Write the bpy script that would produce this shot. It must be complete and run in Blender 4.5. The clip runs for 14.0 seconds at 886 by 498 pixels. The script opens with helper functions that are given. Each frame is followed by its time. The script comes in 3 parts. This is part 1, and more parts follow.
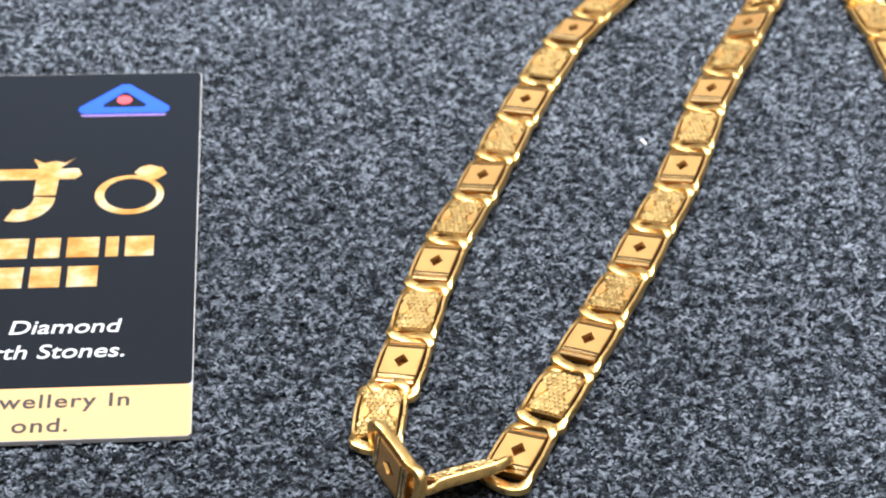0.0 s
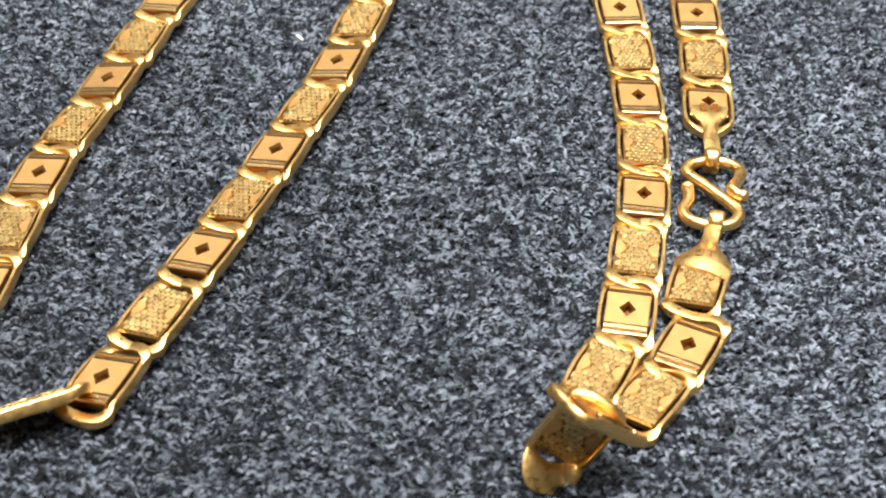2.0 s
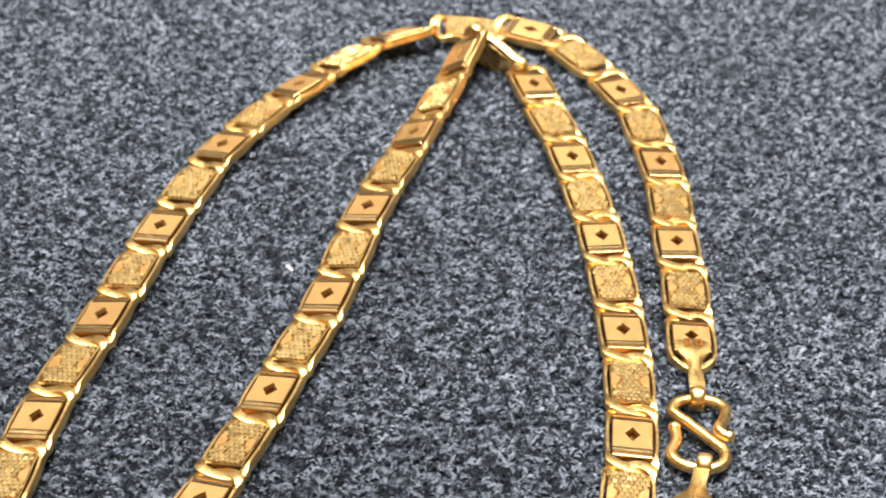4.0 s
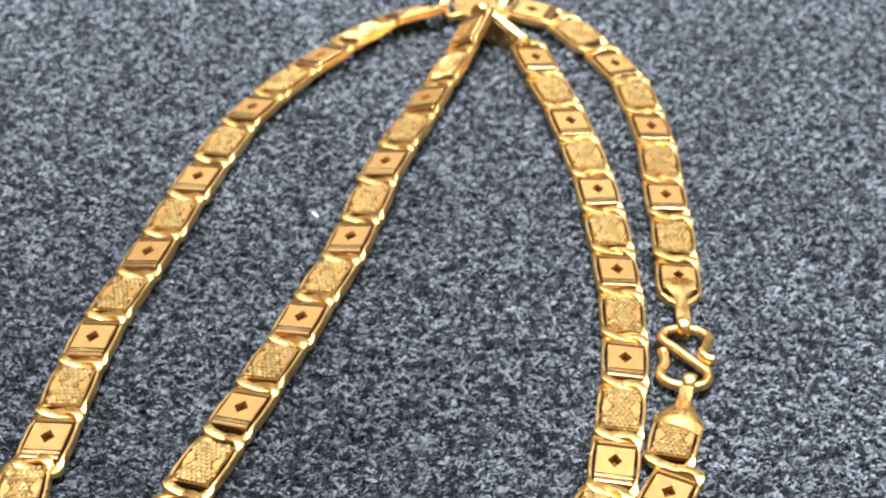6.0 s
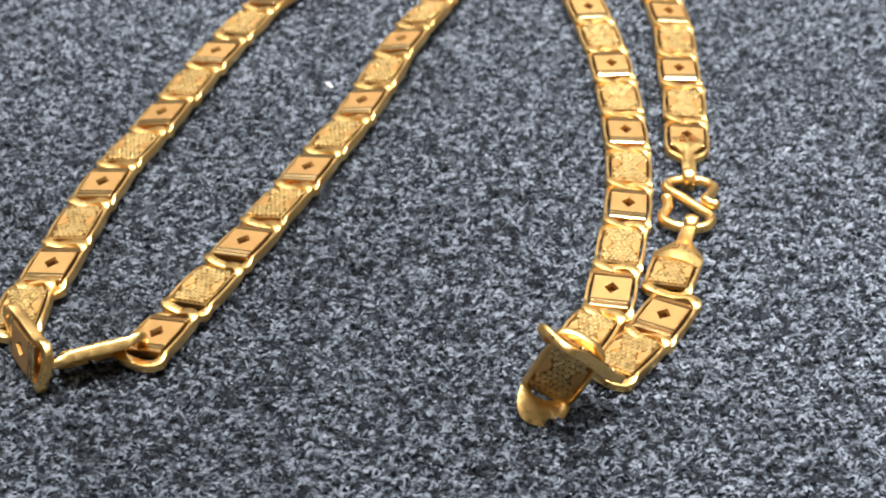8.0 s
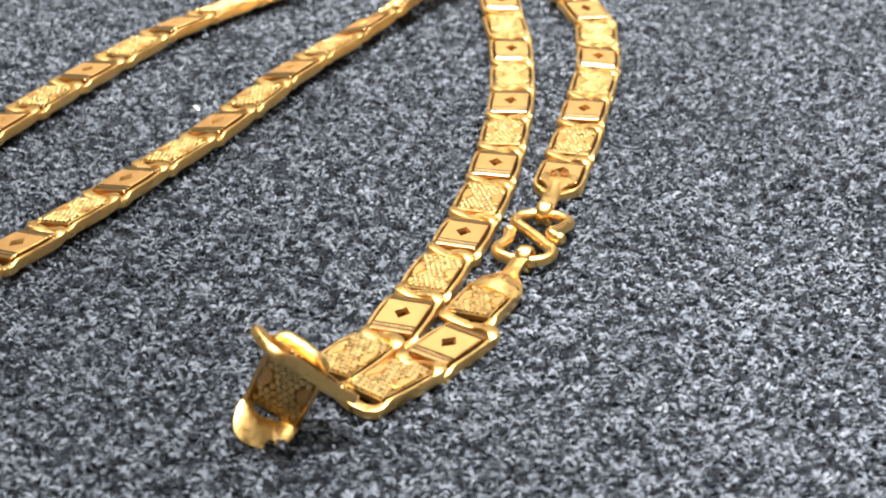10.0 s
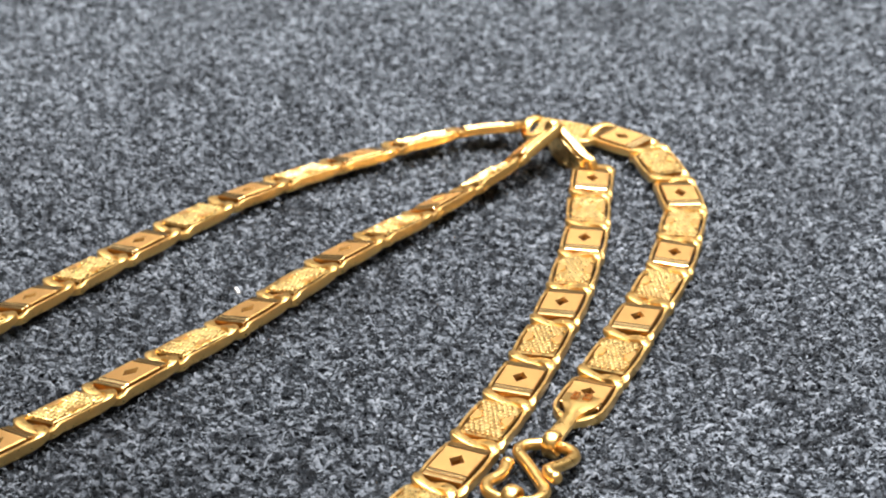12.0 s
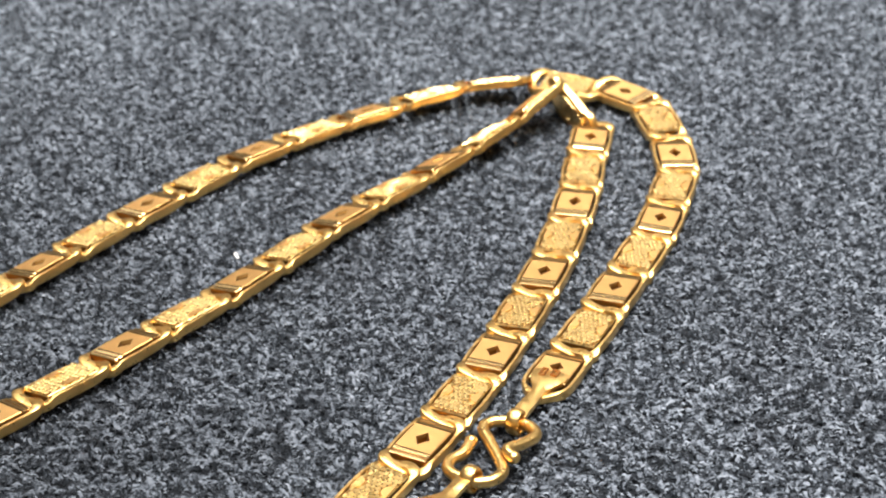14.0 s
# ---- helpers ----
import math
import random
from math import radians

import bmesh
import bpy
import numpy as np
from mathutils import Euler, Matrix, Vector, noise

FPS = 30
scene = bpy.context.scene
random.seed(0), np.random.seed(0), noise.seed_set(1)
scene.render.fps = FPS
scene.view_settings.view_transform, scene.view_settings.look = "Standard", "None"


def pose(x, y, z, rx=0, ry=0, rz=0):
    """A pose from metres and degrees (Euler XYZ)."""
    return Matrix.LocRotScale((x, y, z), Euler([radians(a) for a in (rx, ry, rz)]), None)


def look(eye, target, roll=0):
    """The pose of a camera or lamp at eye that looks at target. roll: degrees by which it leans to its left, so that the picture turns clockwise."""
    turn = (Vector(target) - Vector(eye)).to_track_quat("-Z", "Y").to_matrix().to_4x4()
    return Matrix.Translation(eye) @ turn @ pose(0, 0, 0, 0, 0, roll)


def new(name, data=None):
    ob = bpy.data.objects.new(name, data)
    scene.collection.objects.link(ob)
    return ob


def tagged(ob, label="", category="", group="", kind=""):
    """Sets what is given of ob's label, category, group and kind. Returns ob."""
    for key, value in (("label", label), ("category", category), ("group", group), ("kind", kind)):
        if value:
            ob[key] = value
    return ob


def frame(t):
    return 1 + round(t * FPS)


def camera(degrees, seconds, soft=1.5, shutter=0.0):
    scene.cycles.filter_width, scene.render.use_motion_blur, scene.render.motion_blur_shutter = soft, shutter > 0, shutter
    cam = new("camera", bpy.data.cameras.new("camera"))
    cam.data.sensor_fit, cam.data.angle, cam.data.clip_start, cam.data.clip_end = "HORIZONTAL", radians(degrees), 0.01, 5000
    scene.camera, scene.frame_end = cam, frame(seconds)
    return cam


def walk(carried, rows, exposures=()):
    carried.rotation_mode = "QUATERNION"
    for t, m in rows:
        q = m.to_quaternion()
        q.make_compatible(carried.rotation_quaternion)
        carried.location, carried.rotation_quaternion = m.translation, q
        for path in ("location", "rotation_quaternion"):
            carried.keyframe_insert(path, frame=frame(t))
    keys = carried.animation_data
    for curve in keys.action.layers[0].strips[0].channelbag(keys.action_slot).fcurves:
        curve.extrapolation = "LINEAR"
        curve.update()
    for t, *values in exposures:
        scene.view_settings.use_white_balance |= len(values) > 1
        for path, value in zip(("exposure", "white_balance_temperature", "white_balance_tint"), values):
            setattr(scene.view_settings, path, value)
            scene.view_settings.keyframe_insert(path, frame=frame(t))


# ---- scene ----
import collections

cam = camera(26, 14.0, 2.0)
PATH = [
    (0, -0.03504, -0.14300, 0.10981, 52.990, -1.874, 6.882),
    (0.5, -0.03001, -0.13802, 0.10369, 53.077, -2.294, 5.357),
    (1, -0.02300, -0.13699, 0.10097, 52.801, -2.121, 4.239),
    (1.5, -0.01781, -0.13310, 0.09681, 52.678, -1.992, 3.558),
    (2, -0.01308, -0.12786, 0.09217, 52.651, -1.955, 2.871),
    (2.5, -0.01207, -0.12484, 0.09228, 53.132, -1.995, 2.359),
    (3, -0.01207, -0.12281, 0.09613, 54.180, -1.948, 2.127),
    (3.5, -0.01441, -0.12215, 0.09829, 55.251, -2.462, 1.698),
    (3.7, -0.01578, -0.12279, 0.09999, 55.734, -2.626, 1.605),
    (5.8, -0.02005, -0.14054, 0.10742, 56.690, -3.319, 1.507),
    (6, -0.01952, -0.14405, 0.10671, 56.709, -3.313, 1.407),
    (6.5, -0.01795, -0.15204, 0.10360, 56.470, -3.033, 1.496),
    (7, -0.01613, -0.15798, 0.10008, 56.831, -2.652, 1.769),
    (7.2, -0.01566, -0.15942, 0.09829, 57.112, -2.414, 2.031),
    (9.3, 0.00942, -0.14519, 0.07507, 62.205, -1.060, 8.262),
    (9.5, 0.01330, -0.14364, 0.07266, 62.742, -0.962, 9.202),
    (10, 0.02617, -0.14068, 0.06981, 63.955, -1.059, 11.713),
    (10.5, 0.03336, -0.13862, 0.07066, 64.893, -1.218, 14.278),
    (11, 0.04064, -0.13275, 0.07118, 65.678, -1.211, 16.895),
    (11.5, 0.04421, -0.12600, 0.07669, 65.996, -0.846, 19.298),
    (12, 0.04553, -0.12013, 0.07745, 65.722, -0.277, 21.380),
    (12.5, 0.04346, -0.11613, 0.08092, 65.136, 0.441, 23.084),
    (13, 0.05080, -0.11392, 0.08132, 64.127, 0.830, 24.141),
    (13.5, 0.05701, -0.11458, 0.08310, 62.906, 1.023, 24.558),
    (14, 0.05665, -0.11721, 0.08972, 61.512, 1.037, 24.350),
]
walk(cam, [(t, pose(*p)) for t, *p in PATH], [(0, 0.08, 6100, 10), (1, 0.1, 6250, 10), (2, 0.06, 6450, 10), (3.5, -0.02, 6450, 10), (6.5, 0.06, 6250, 10), (7.2, 0.09, 6300, 10), (9.3, 0.24, 6450, 10), (10.4, 0.27, 6600, 10), (11.5, 0.07, 6600, 10), (12.5, 0.0, 6600, 10), (14, -0.03, 6600, 10)])

# ---- light ----
MM = 0.001
cam.data.dof.use_dof, cam.data.dof.focus_distance, cam.data.dof.aperture_fstop = True, 0.158, 82.0
world = bpy.data.worlds.new("world")
scene.world = world
world.use_nodes = True
world.node_tree.nodes["Background"].inputs[0].default_value = (0.8, 0.88, 1.0, 1)
world.node_tree.nodes["Background"].inputs[1].default_value = 0.02
scene.view_settings.exposure = 0.0


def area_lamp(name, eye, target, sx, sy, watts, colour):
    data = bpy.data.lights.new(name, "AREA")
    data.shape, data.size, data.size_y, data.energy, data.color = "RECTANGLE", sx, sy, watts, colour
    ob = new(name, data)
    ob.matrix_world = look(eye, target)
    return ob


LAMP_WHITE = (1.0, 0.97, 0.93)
# unseen panels; the far three are added to brighten the gold's reflections
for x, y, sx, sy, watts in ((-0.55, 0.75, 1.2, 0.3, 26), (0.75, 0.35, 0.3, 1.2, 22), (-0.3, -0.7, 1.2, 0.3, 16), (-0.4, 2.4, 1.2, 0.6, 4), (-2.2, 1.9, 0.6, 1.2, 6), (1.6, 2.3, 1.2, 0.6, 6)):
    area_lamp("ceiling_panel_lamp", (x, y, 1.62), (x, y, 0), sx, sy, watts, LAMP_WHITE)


def pool_spot(name, eye, target, degrees, watts):
    data = bpy.data.lights.new(name, "SPOT")
    data.energy, data.spot_size, data.spot_blend, data.shadow_soft_size, data.color = watts, radians(degrees), 0.8, 0.03, (1.0, 0.97, 0.94)
    new(name, data).matrix_world = look(eye, target)


# unseen spots over the counter, added to pool light around the dimmer necklace
pool_spot("ceiling_downlight", (-0.13, 0.2, 1.6), (-0.125, 0.18, 0), 15, 500)
pool_spot("ceiling_downlight", (-0.02, -0.13, 1.6), (-0.02, -0.1, 0), 12, 145)
pool_spot("ceiling_downlight", (0.16, 0.02, 1.6), (0.14, 0.045, 0), 13.5, 350)


# ---- materials ----
def material(name, **values):
    m = bpy.data.materials.new(name)
    m.use_nodes = True
    b = m.node_tree.nodes["Principled BSDF"]
    for k, v in values.items():
        b.inputs[k.replace("_", " ")].default_value = v
    return m, m.node_tree, b


def noise_node(nt, scale, detail=4.0, rough=0.6, coords="Object"):
    tc = nt.nodes.new("ShaderNodeTexCoord")
    n = nt.nodes.new("ShaderNodeTexNoise")
    n.inputs["Scale"].default_value, n.inputs["Detail"].default_value, n.inputs["Roughness"].default_value = scale, detail, rough
    nt.links.new(tc.outputs[coords], n.inputs["Vector"])
    return n


def ramp(nt, source, stops):
    r = nt.nodes.new("ShaderNodeValToRGB")
    while len(r.color_ramp.elements) < len(stops):
        r.color_ramp.elements.new(0.5)
    for el, (at, c) in zip(r.color_ramp.elements, stops):
        el.position, el.color = at, (*c, 1)
    nt.links.new(source, r.inputs[0])
    return r


def remap(nt, source, lo, hi, a=0.3, b=0.7):
    r = nt.nodes.new("ShaderNodeMapRange")
    r.inputs[1].default_value, r.inputs[2].default_value, r.inputs[3].default_value, r.inputs[4].default_value = a, b, lo, hi
    nt.links.new(source, r.inputs[0])
    return r.outputs[0]


def bump(nt, b, source, strength, distance):
    k = nt.nodes.new("ShaderNodeBump")
    k.inputs["Strength"].default_value, k.inputs["Distance"].default_value = strength, distance
    nt.links.new(source, k.inputs["Height"])
    nt.links.new(k.outputs[0], b.inputs["Normal"])


def gold(name, base, rough_lo, rough_hi, scratch):
    m, nt, b = material(name, Metallic=1.0)
    big = noise_node(nt, 260.0, 3)
    c = ramp(nt, big.outputs[0], [(0.3, tuple(v * 0.93 for v in base)), (0.7, base)])
    nt.links.new(c.outputs[0], b.inputs["Base Color"])
    fine = noise_node(nt, 1800.0, 4)
    nt.links.new(remap(nt, fine.outputs[0], rough_lo, rough_hi), b.inputs["Roughness"])
    dents = noise_node(nt, 420.0, 2)
    both = nt.nodes.new("ShaderNodeMath")
    both.operation, both.inputs[1].default_value = "MULTIPLY_ADD", 4.0
    nt.links.new(dents.outputs[0], both.inputs[0])
    nt.links.new(fine.outputs[0], both.inputs[2])
    bump(nt, b, both.outputs[0], scratch, 0.00005)
    return m


GOLD = gold("polished_gold", (0.94, 0.61, 0.22), 0.25, 0.4, 0.25)
SATIN = gold("satin_gold", (0.94, 0.55, 0.205), 0.33, 0.45, 0.06)
PALE = gold("scale_cut_gold", (0.99, 0.715, 0.3), 0.24, 0.36, 0.14)
CUT = gold("bright_cut_gold", (1.0, 0.72, 0.34), 0.16, 0.26, 0.04)
# scale joints and outer grooves; also shade coloured into plate ends and hole bevel
ENGRAVED_SHADE = gold("joints_and_shade", (0.36, 0.19, 0.055), 0.3, 0.45, 0.3)
# groove grime, and shade painted into plate sides and the diamond's floor
GRIME_SHADE = gold("grime_shade_gold", (0.2, 0.105, 0.034), 0.4, 0.6, 0.3)


def fabric(name, per_island):
    m, nt, b = material(name, Roughness=0.95)
    b.inputs["Specular IOR Level"].default_value = 0.15
    b.inputs["Sheen Weight"].default_value = 0.2
    b.inputs["Sheen Roughness"].default_value = 0.45
    b.inputs["Sheen Tint"].default_value = (0.82, 0.88, 1.0, 1)
    stops = [(0.0, (0.003, 0.004, 0.0055)), (0.43, (0.0095, 0.0125, 0.0165)), (0.64, (0.112, 0.129, 0.153)), (1.0, (0.205, 0.228, 0.262))]
    clump = noise_node(nt, 900.0, 3, 0.6)
    if per_island:
        g = nt.nodes.new("ShaderNodeNewGeometry")
        blend = nt.nodes.new("ShaderNodeMix")
        blend.inputs[0].default_value = 0.5
        nt.links.new(g.outputs["Random Per Island"], blend.inputs[2])
        nt.links.new(remap(nt, clump.outputs[0], 0, 1, 0.4, 0.6), blend.inputs[3])
        c = ramp(nt, blend.outputs[0], stops)
    else:
        n = noise_node(nt, 1500.0, 5, 0.7)
        c = ramp(nt, remap(nt, n.outputs[0], 0, 1, 0.25, 0.75), stops)
        bump(nt, b, n.outputs[0], 0.8, 0.0006)
    wide = noise_node(nt, 55.0, 6, 0.7)
    mix = nt.nodes.new("ShaderNodeMix")
    mix.data_type, mix.blend_type = "RGBA", "MULTIPLY"
    mix.inputs[0].default_value = 1.0
    shade = ramp(nt, wide.outputs[0], [(0.36, (0.67, 0.67, 0.68)), (0.5, (0.85, 0.85, 0.86)), (0.66, (1.0, 1.0, 1.0))])
    nt.links.new(c.outputs[0], mix.inputs[6])
    nt.links.new(shade.outputs[0], mix.inputs[7])
    nt.links.new(mix.outputs[2], b.inputs["Base Color"])
    return m


FELT, NAP = fabric("felt_base", False), fabric("felt_nap", True)


def plain(name, colour, rough, spread=0.06, scale=6.0, **more):
    m, nt, b = material(name, Roughness=rough, **more)
    n = noise_node(nt, scale, 4)
    c = ramp(nt, n.outputs[0], [(0.3, tuple(v * (1 - spread) for v in colour)), (0.7, colour)])
    nt.links.new(c.outputs[0], b.inputs["Base Color"])
    bump(nt, b, n.outputs[0], 0.1, 0.002 / scale)
    return m


WALL = plain("wall_paint", (0.66, 0.64, 0.6), 0.8)
CEILING = plain("ceiling_paint", (0.74, 0.74, 0.73), 0.85)
FLOOR = plain("floor_tile", (0.35, 0.33, 0.31), 0.35)


# ---- mesh helpers ----
def mesh_of(name, verts, faces, mat, smooth=None):
    me = bpy.data.meshes.new(name)
    me.from_pydata([tuple(v) for v in verts], [], faces)
    me.materials.append(mat)
    if smooth is not None:
        me.shade_smooth() if smooth >= 180 else me.set_sharp_from_angle(angle=radians(smooth))
    me.update()
    return me


def part(name, data, parent, label=""):
    ob = new(name, data)
    ob.parent = parent
    return tagged(ob, label=label)


def box(verts, faces, x0, x1, y0, y1, z0, z1):
    n = len(verts)
    verts += [(x, y, z) for z in (z0, z1) for x, y in ((x0, y0), (x1, y0), (x1, y1), (x0, y1))]
    faces += [tuple(n + k for k in q) for q in ((3, 2, 1, 0), (4, 5, 6, 7), (0, 1, 5, 4), (1, 2, 6, 5), (2, 3, 7, 6), (3, 0, 4, 7))]


# ---- the room and the cloth ----
def slab(name, x0, x1, y0, y1, z0, z1, mat, label, category):
    v, f = [], []
    box(v, f, x0, x1, y0, y1, z0, z1)
    return tagged(new(name, mesh_of(name, v, f, mat)), label, category, kind="structure")


ROOM = 4.0
slab("floor", -ROOM, ROOM, -ROOM, ROOM, -0.95, -0.9, FLOOR, "plain grey floor of the room", "floor")
slab("ceiling", -ROOM, ROOM, -ROOM, ROOM, 1.65, 1.7, CEILING, "plain white painted ceiling", "ceiling")
slab("wall_north", -ROOM, ROOM, ROOM, ROOM + 0.1, -0.9, 1.65, WALL, "plain off-white painted wall", "wall")
slab("wall_south", -ROOM, ROOM, -ROOM - 0.1, -ROOM, -0.9, 1.65, WALL, "plain off-white painted wall", "wall")
slab("wall_east", ROOM, ROOM + 0.1, -ROOM, ROOM, -0.9, 1.65, WALL, "plain off-white painted wall", "wall")
slab("wall_west", -ROOM - 0.1, -ROOM, -ROOM, ROOM, -0.9, 1.65, WALL, "plain off-white painted wall", "wall")

slab("ground", -0.7, 0.6, -0.35, 0.85, -0.9, -0.00022, FELT, "dark blue-grey felt cloth over a counter", "felt cloth")


def nap(x0, x1, y0, y1, count, seed):
    """Short tufts of pile, mostly brushed crosswise, on a cloth that swells and sinks a little."""
    rng = np.random.default_rng(seed)
    waves = [(rng.uniform(1300, 3600), rng.normal(1.4, 0.6), rng.uniform(0, 6.3)) for _ in range(10)]

    def swell(px, py):
        return sum(np.sin(k * (px * np.cos(a) + py * np.sin(a)) + p) for k, a, p in waves) * 0.05 * MM

    x, y = rng.uniform(x0, x1, count), rng.uniform(y0, y1, count)
    a, length = rng.normal(0.2, 0.65, count) + np.pi * rng.integers(0, 2, count), rng.uniform(0.34, 0.8, count) * MM
    width, rise = rng.uniform(0.18, 0.38, count) * MM, rng.uniform(0.05, 0.6, count) * MM
    ux, uy = np.cos(a), np.sin(a)
    rows = []
    for s, w, z in ((0.0, 0.6, -0.1), (0.5, 1.0, 0.9), (1.0, 0.35, 0.75)):
        bend = rng.normal(0, 0.12, count) * length
        for side in (-1, 1):
            px = x + ux * length * s - uy * (side * width * w / 2 + bend * s)
            py = y + uy * length * s + ux * (side * width * w / 2 + bend * s)
            rows.append(np.stack([px, py, rise * z + swell(px, py)], 1))
    v = np.stack(rows, 1).reshape(-1, 3)
    k = np.arange(count)[:, None] * 6
    quads = np.concatenate([k + [0, 1, 3, 2], k + [2, 3, 5, 4]], 1).reshape(-1)
    me = bpy.data.meshes.new("nap")
    me.vertices.add(len(v))
    me.vertices.foreach_set("co", v.ravel())
    me.loops.add(len(quads))
    me.loops.foreach_set("vertex_index", quads)
    me.polygons.add(len(quads) // 4)
    me.polygons.foreach_set("loop_start", np.arange(0, len(quads), 4))
    me.update(calc_edges=True)
    me.shade_smooth()
    me.materials.append(NAP)
    return me


tagged(new("felt_nap", nap(-0.13, 0.08, -0.075, 0.21, 400000, 3)), "short blue-grey brushed pile of the felt cloth", "felt pile", kind="stuff")


# ---- the necklace ----
def ring_mesh(taper=0.0, start=1.2, curl=0.0, reach=1.56):
    """The open curb frame of a link: tall thin rails and round bars at the ends, each bar high on one side and low on the other,
    so that it passes over one rail of the next link and under the other. taper: how far its leading end narrows; curl: how its trailing end is bent up;
    reach: how far its bars stand out beyond the plate."""
    def clamp(v):
        return min(1.0, max(0.0, v))

    line, half, side = [], 2.45, 1.96
    for sign in (1, -1):
        line += [(sign * x, -sign * (side + 0.12 * (1 - (x / half) ** 2))) for x in (-1.8, -0.9, 0.0, 0.9, 1.8)]
        for i in range(25):
            a = -math.pi / 2 + math.pi * i / 24
            ca, sa = max(0.0, math.cos(a)) ** 0.8, math.copysign(abs(math.sin(a)) ** 0.8, math.sin(a))
            line.append((sign * (half + reach * ca), sign * side * sa))
    verts, faces, n, k = [], [], len(line), 12
    for i, (x, y) in enumerate(line):
        tx, ty = line[(i + 1) % n][0] - line[i - 1][0], line[(i + 1) % n][1] - line[i - 1][1]
        d = math.hypot(tx, ty)
        nx, ny = ty / d, -tx / d
        w = clamp((abs(x) - 2.2) / 1.3)
        w = w * w * (3 - 2 * w)
        lead = 1 - taper * clamp((x - start) / (4.2 - start))
        lean = 0.0 if taper and x > 0 else 0.27 * math.sin(math.pi / 2 * max(-1.0, min(1.0, y / 1.7)))
        zc = 1.04 + 0.03 * w - lean * math.copysign(w, x)
        hh, hw, square = 0.46 - 0.09 * w, 0.17 + 0.34 * w, 0.36 + 0.06 * w
        for j in range(k):
            v = 2 * math.pi * (j + 0.5) / k
            cv, sv = math.cos(v), math.sin(v)
            ox = hw * math.copysign(abs(cv) ** square, cv)
            oz = hh * math.copysign(abs(sv) ** square, sv)
            verts.append(((x + nx * ox) * MM, (y + ny * ox) * lead * MM, (zc + oz + curl * max(0, -(x + nx * ox) - 2.7)) * MM))
            faces.append((i * k + j, ((i + 1) % n) * k + j, ((i + 1) % n) * k + (j + 1) % k, i * k + (j + 1) % k))
    return mesh_of("link_ring", verts, faces, GOLD, 40)


def plate_body(profile, w, zb, skip):
    """Cross-sections along x with chamfered long edges; skip: the strip left open on top."""
    verts, faces = [], []
    c = 0.08
    for x, z in profile:
        verts += [(x, -w, zb), (x, -w, z - c), (x, -w + c, z), (x, w - c, z), (x, w, z - c), (x, w, zb)]
    for i in range(len(profile) - 1):
        a, b = i * 6, i * 6 + 6
        for j in range(6):
            if j == 2 and i == skip:
                continue
            q = (j + 1) % 6
            faces.append((a + j, a + q, b + q, b + j))
    m = (len(profile) - 1) * 6
    faces += [(5, 4, 3, 2, 1, 0), tuple(m + j for j in range(6))]
    return verts, faces


PLATE_HALF, PLATE_SIDE = 2.8, 1.69


def diamond_plate(hx=0.95, hy=0.66):
    """A flat plate with two V-grooves and a bright-cut strip across each end, pierced by a bevelled diamond."""
    z, g, w = 1.72, 0.2, PLATE_SIDE
    half = [(PLATE_HALF, z - 0.26), (2.77, z - 0.12), (2.7, z - 0.07), (2.44, z - 0.05), (2.36, z - g), (2.28, z - 0.045), (1.94, z - 0.0), (1.86, z - g), (1.78, z)]
    profile = [(-x, h) for x, h in half] + [(x, h) for x, h in reversed(half)]
    verts, faces = plate_body(profile, w, 1.0, len(half) - 1)
    xm, ym = 1.78, w - 0.08
    n = len(verts)
    verts += [(-xm, -ym, z), (xm, -ym, z), (xm, ym, z), (-xm, ym, z), (0, -ym, z), (xm, 0, z), (0, ym, z), (-xm, 0, z)]
    for s, d in ((1.0, z), (0.74, z - 0.26), (0.7, 1.02)):
        verts += [(0, -hy * s, d), (hx * s, 0, d), (0, hy * s, d), (-hx * s, 0, d)]
    r = n + 8
    faces += [(n + 0, n + 4, r + 0, r + 3, n + 7), (n + 4, n + 1, n + 5, r + 1, r + 0), (n + 5, n + 2, n + 6, r + 2, r + 1), (n + 6, n + 3, n + 7, r + 3, r + 2)]
    for lv in (0, 4):
        for j in range(4):
            q = (j + 1) % 4
            faces.append((r + lv + j, r + lv + q, r + lv + 4 + q, r + lv + 4 + j))
    faces.append((r + 8, r + 9, r + 10, r + 11))
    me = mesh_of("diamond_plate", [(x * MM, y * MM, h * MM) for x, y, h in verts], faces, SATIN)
    for m in (GRIME_SHADE, CUT, ENGRAVED_SHADE):
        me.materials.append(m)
    # dark gold paints shade on ends, sides and hole; grooves keep their grime
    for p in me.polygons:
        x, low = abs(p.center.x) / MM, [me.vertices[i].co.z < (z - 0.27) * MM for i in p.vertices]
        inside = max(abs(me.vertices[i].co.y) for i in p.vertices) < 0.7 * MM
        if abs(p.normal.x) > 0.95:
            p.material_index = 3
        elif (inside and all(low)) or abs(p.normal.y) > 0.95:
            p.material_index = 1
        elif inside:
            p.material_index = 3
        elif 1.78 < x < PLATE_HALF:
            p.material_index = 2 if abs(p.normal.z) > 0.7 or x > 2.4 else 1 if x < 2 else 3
    return me


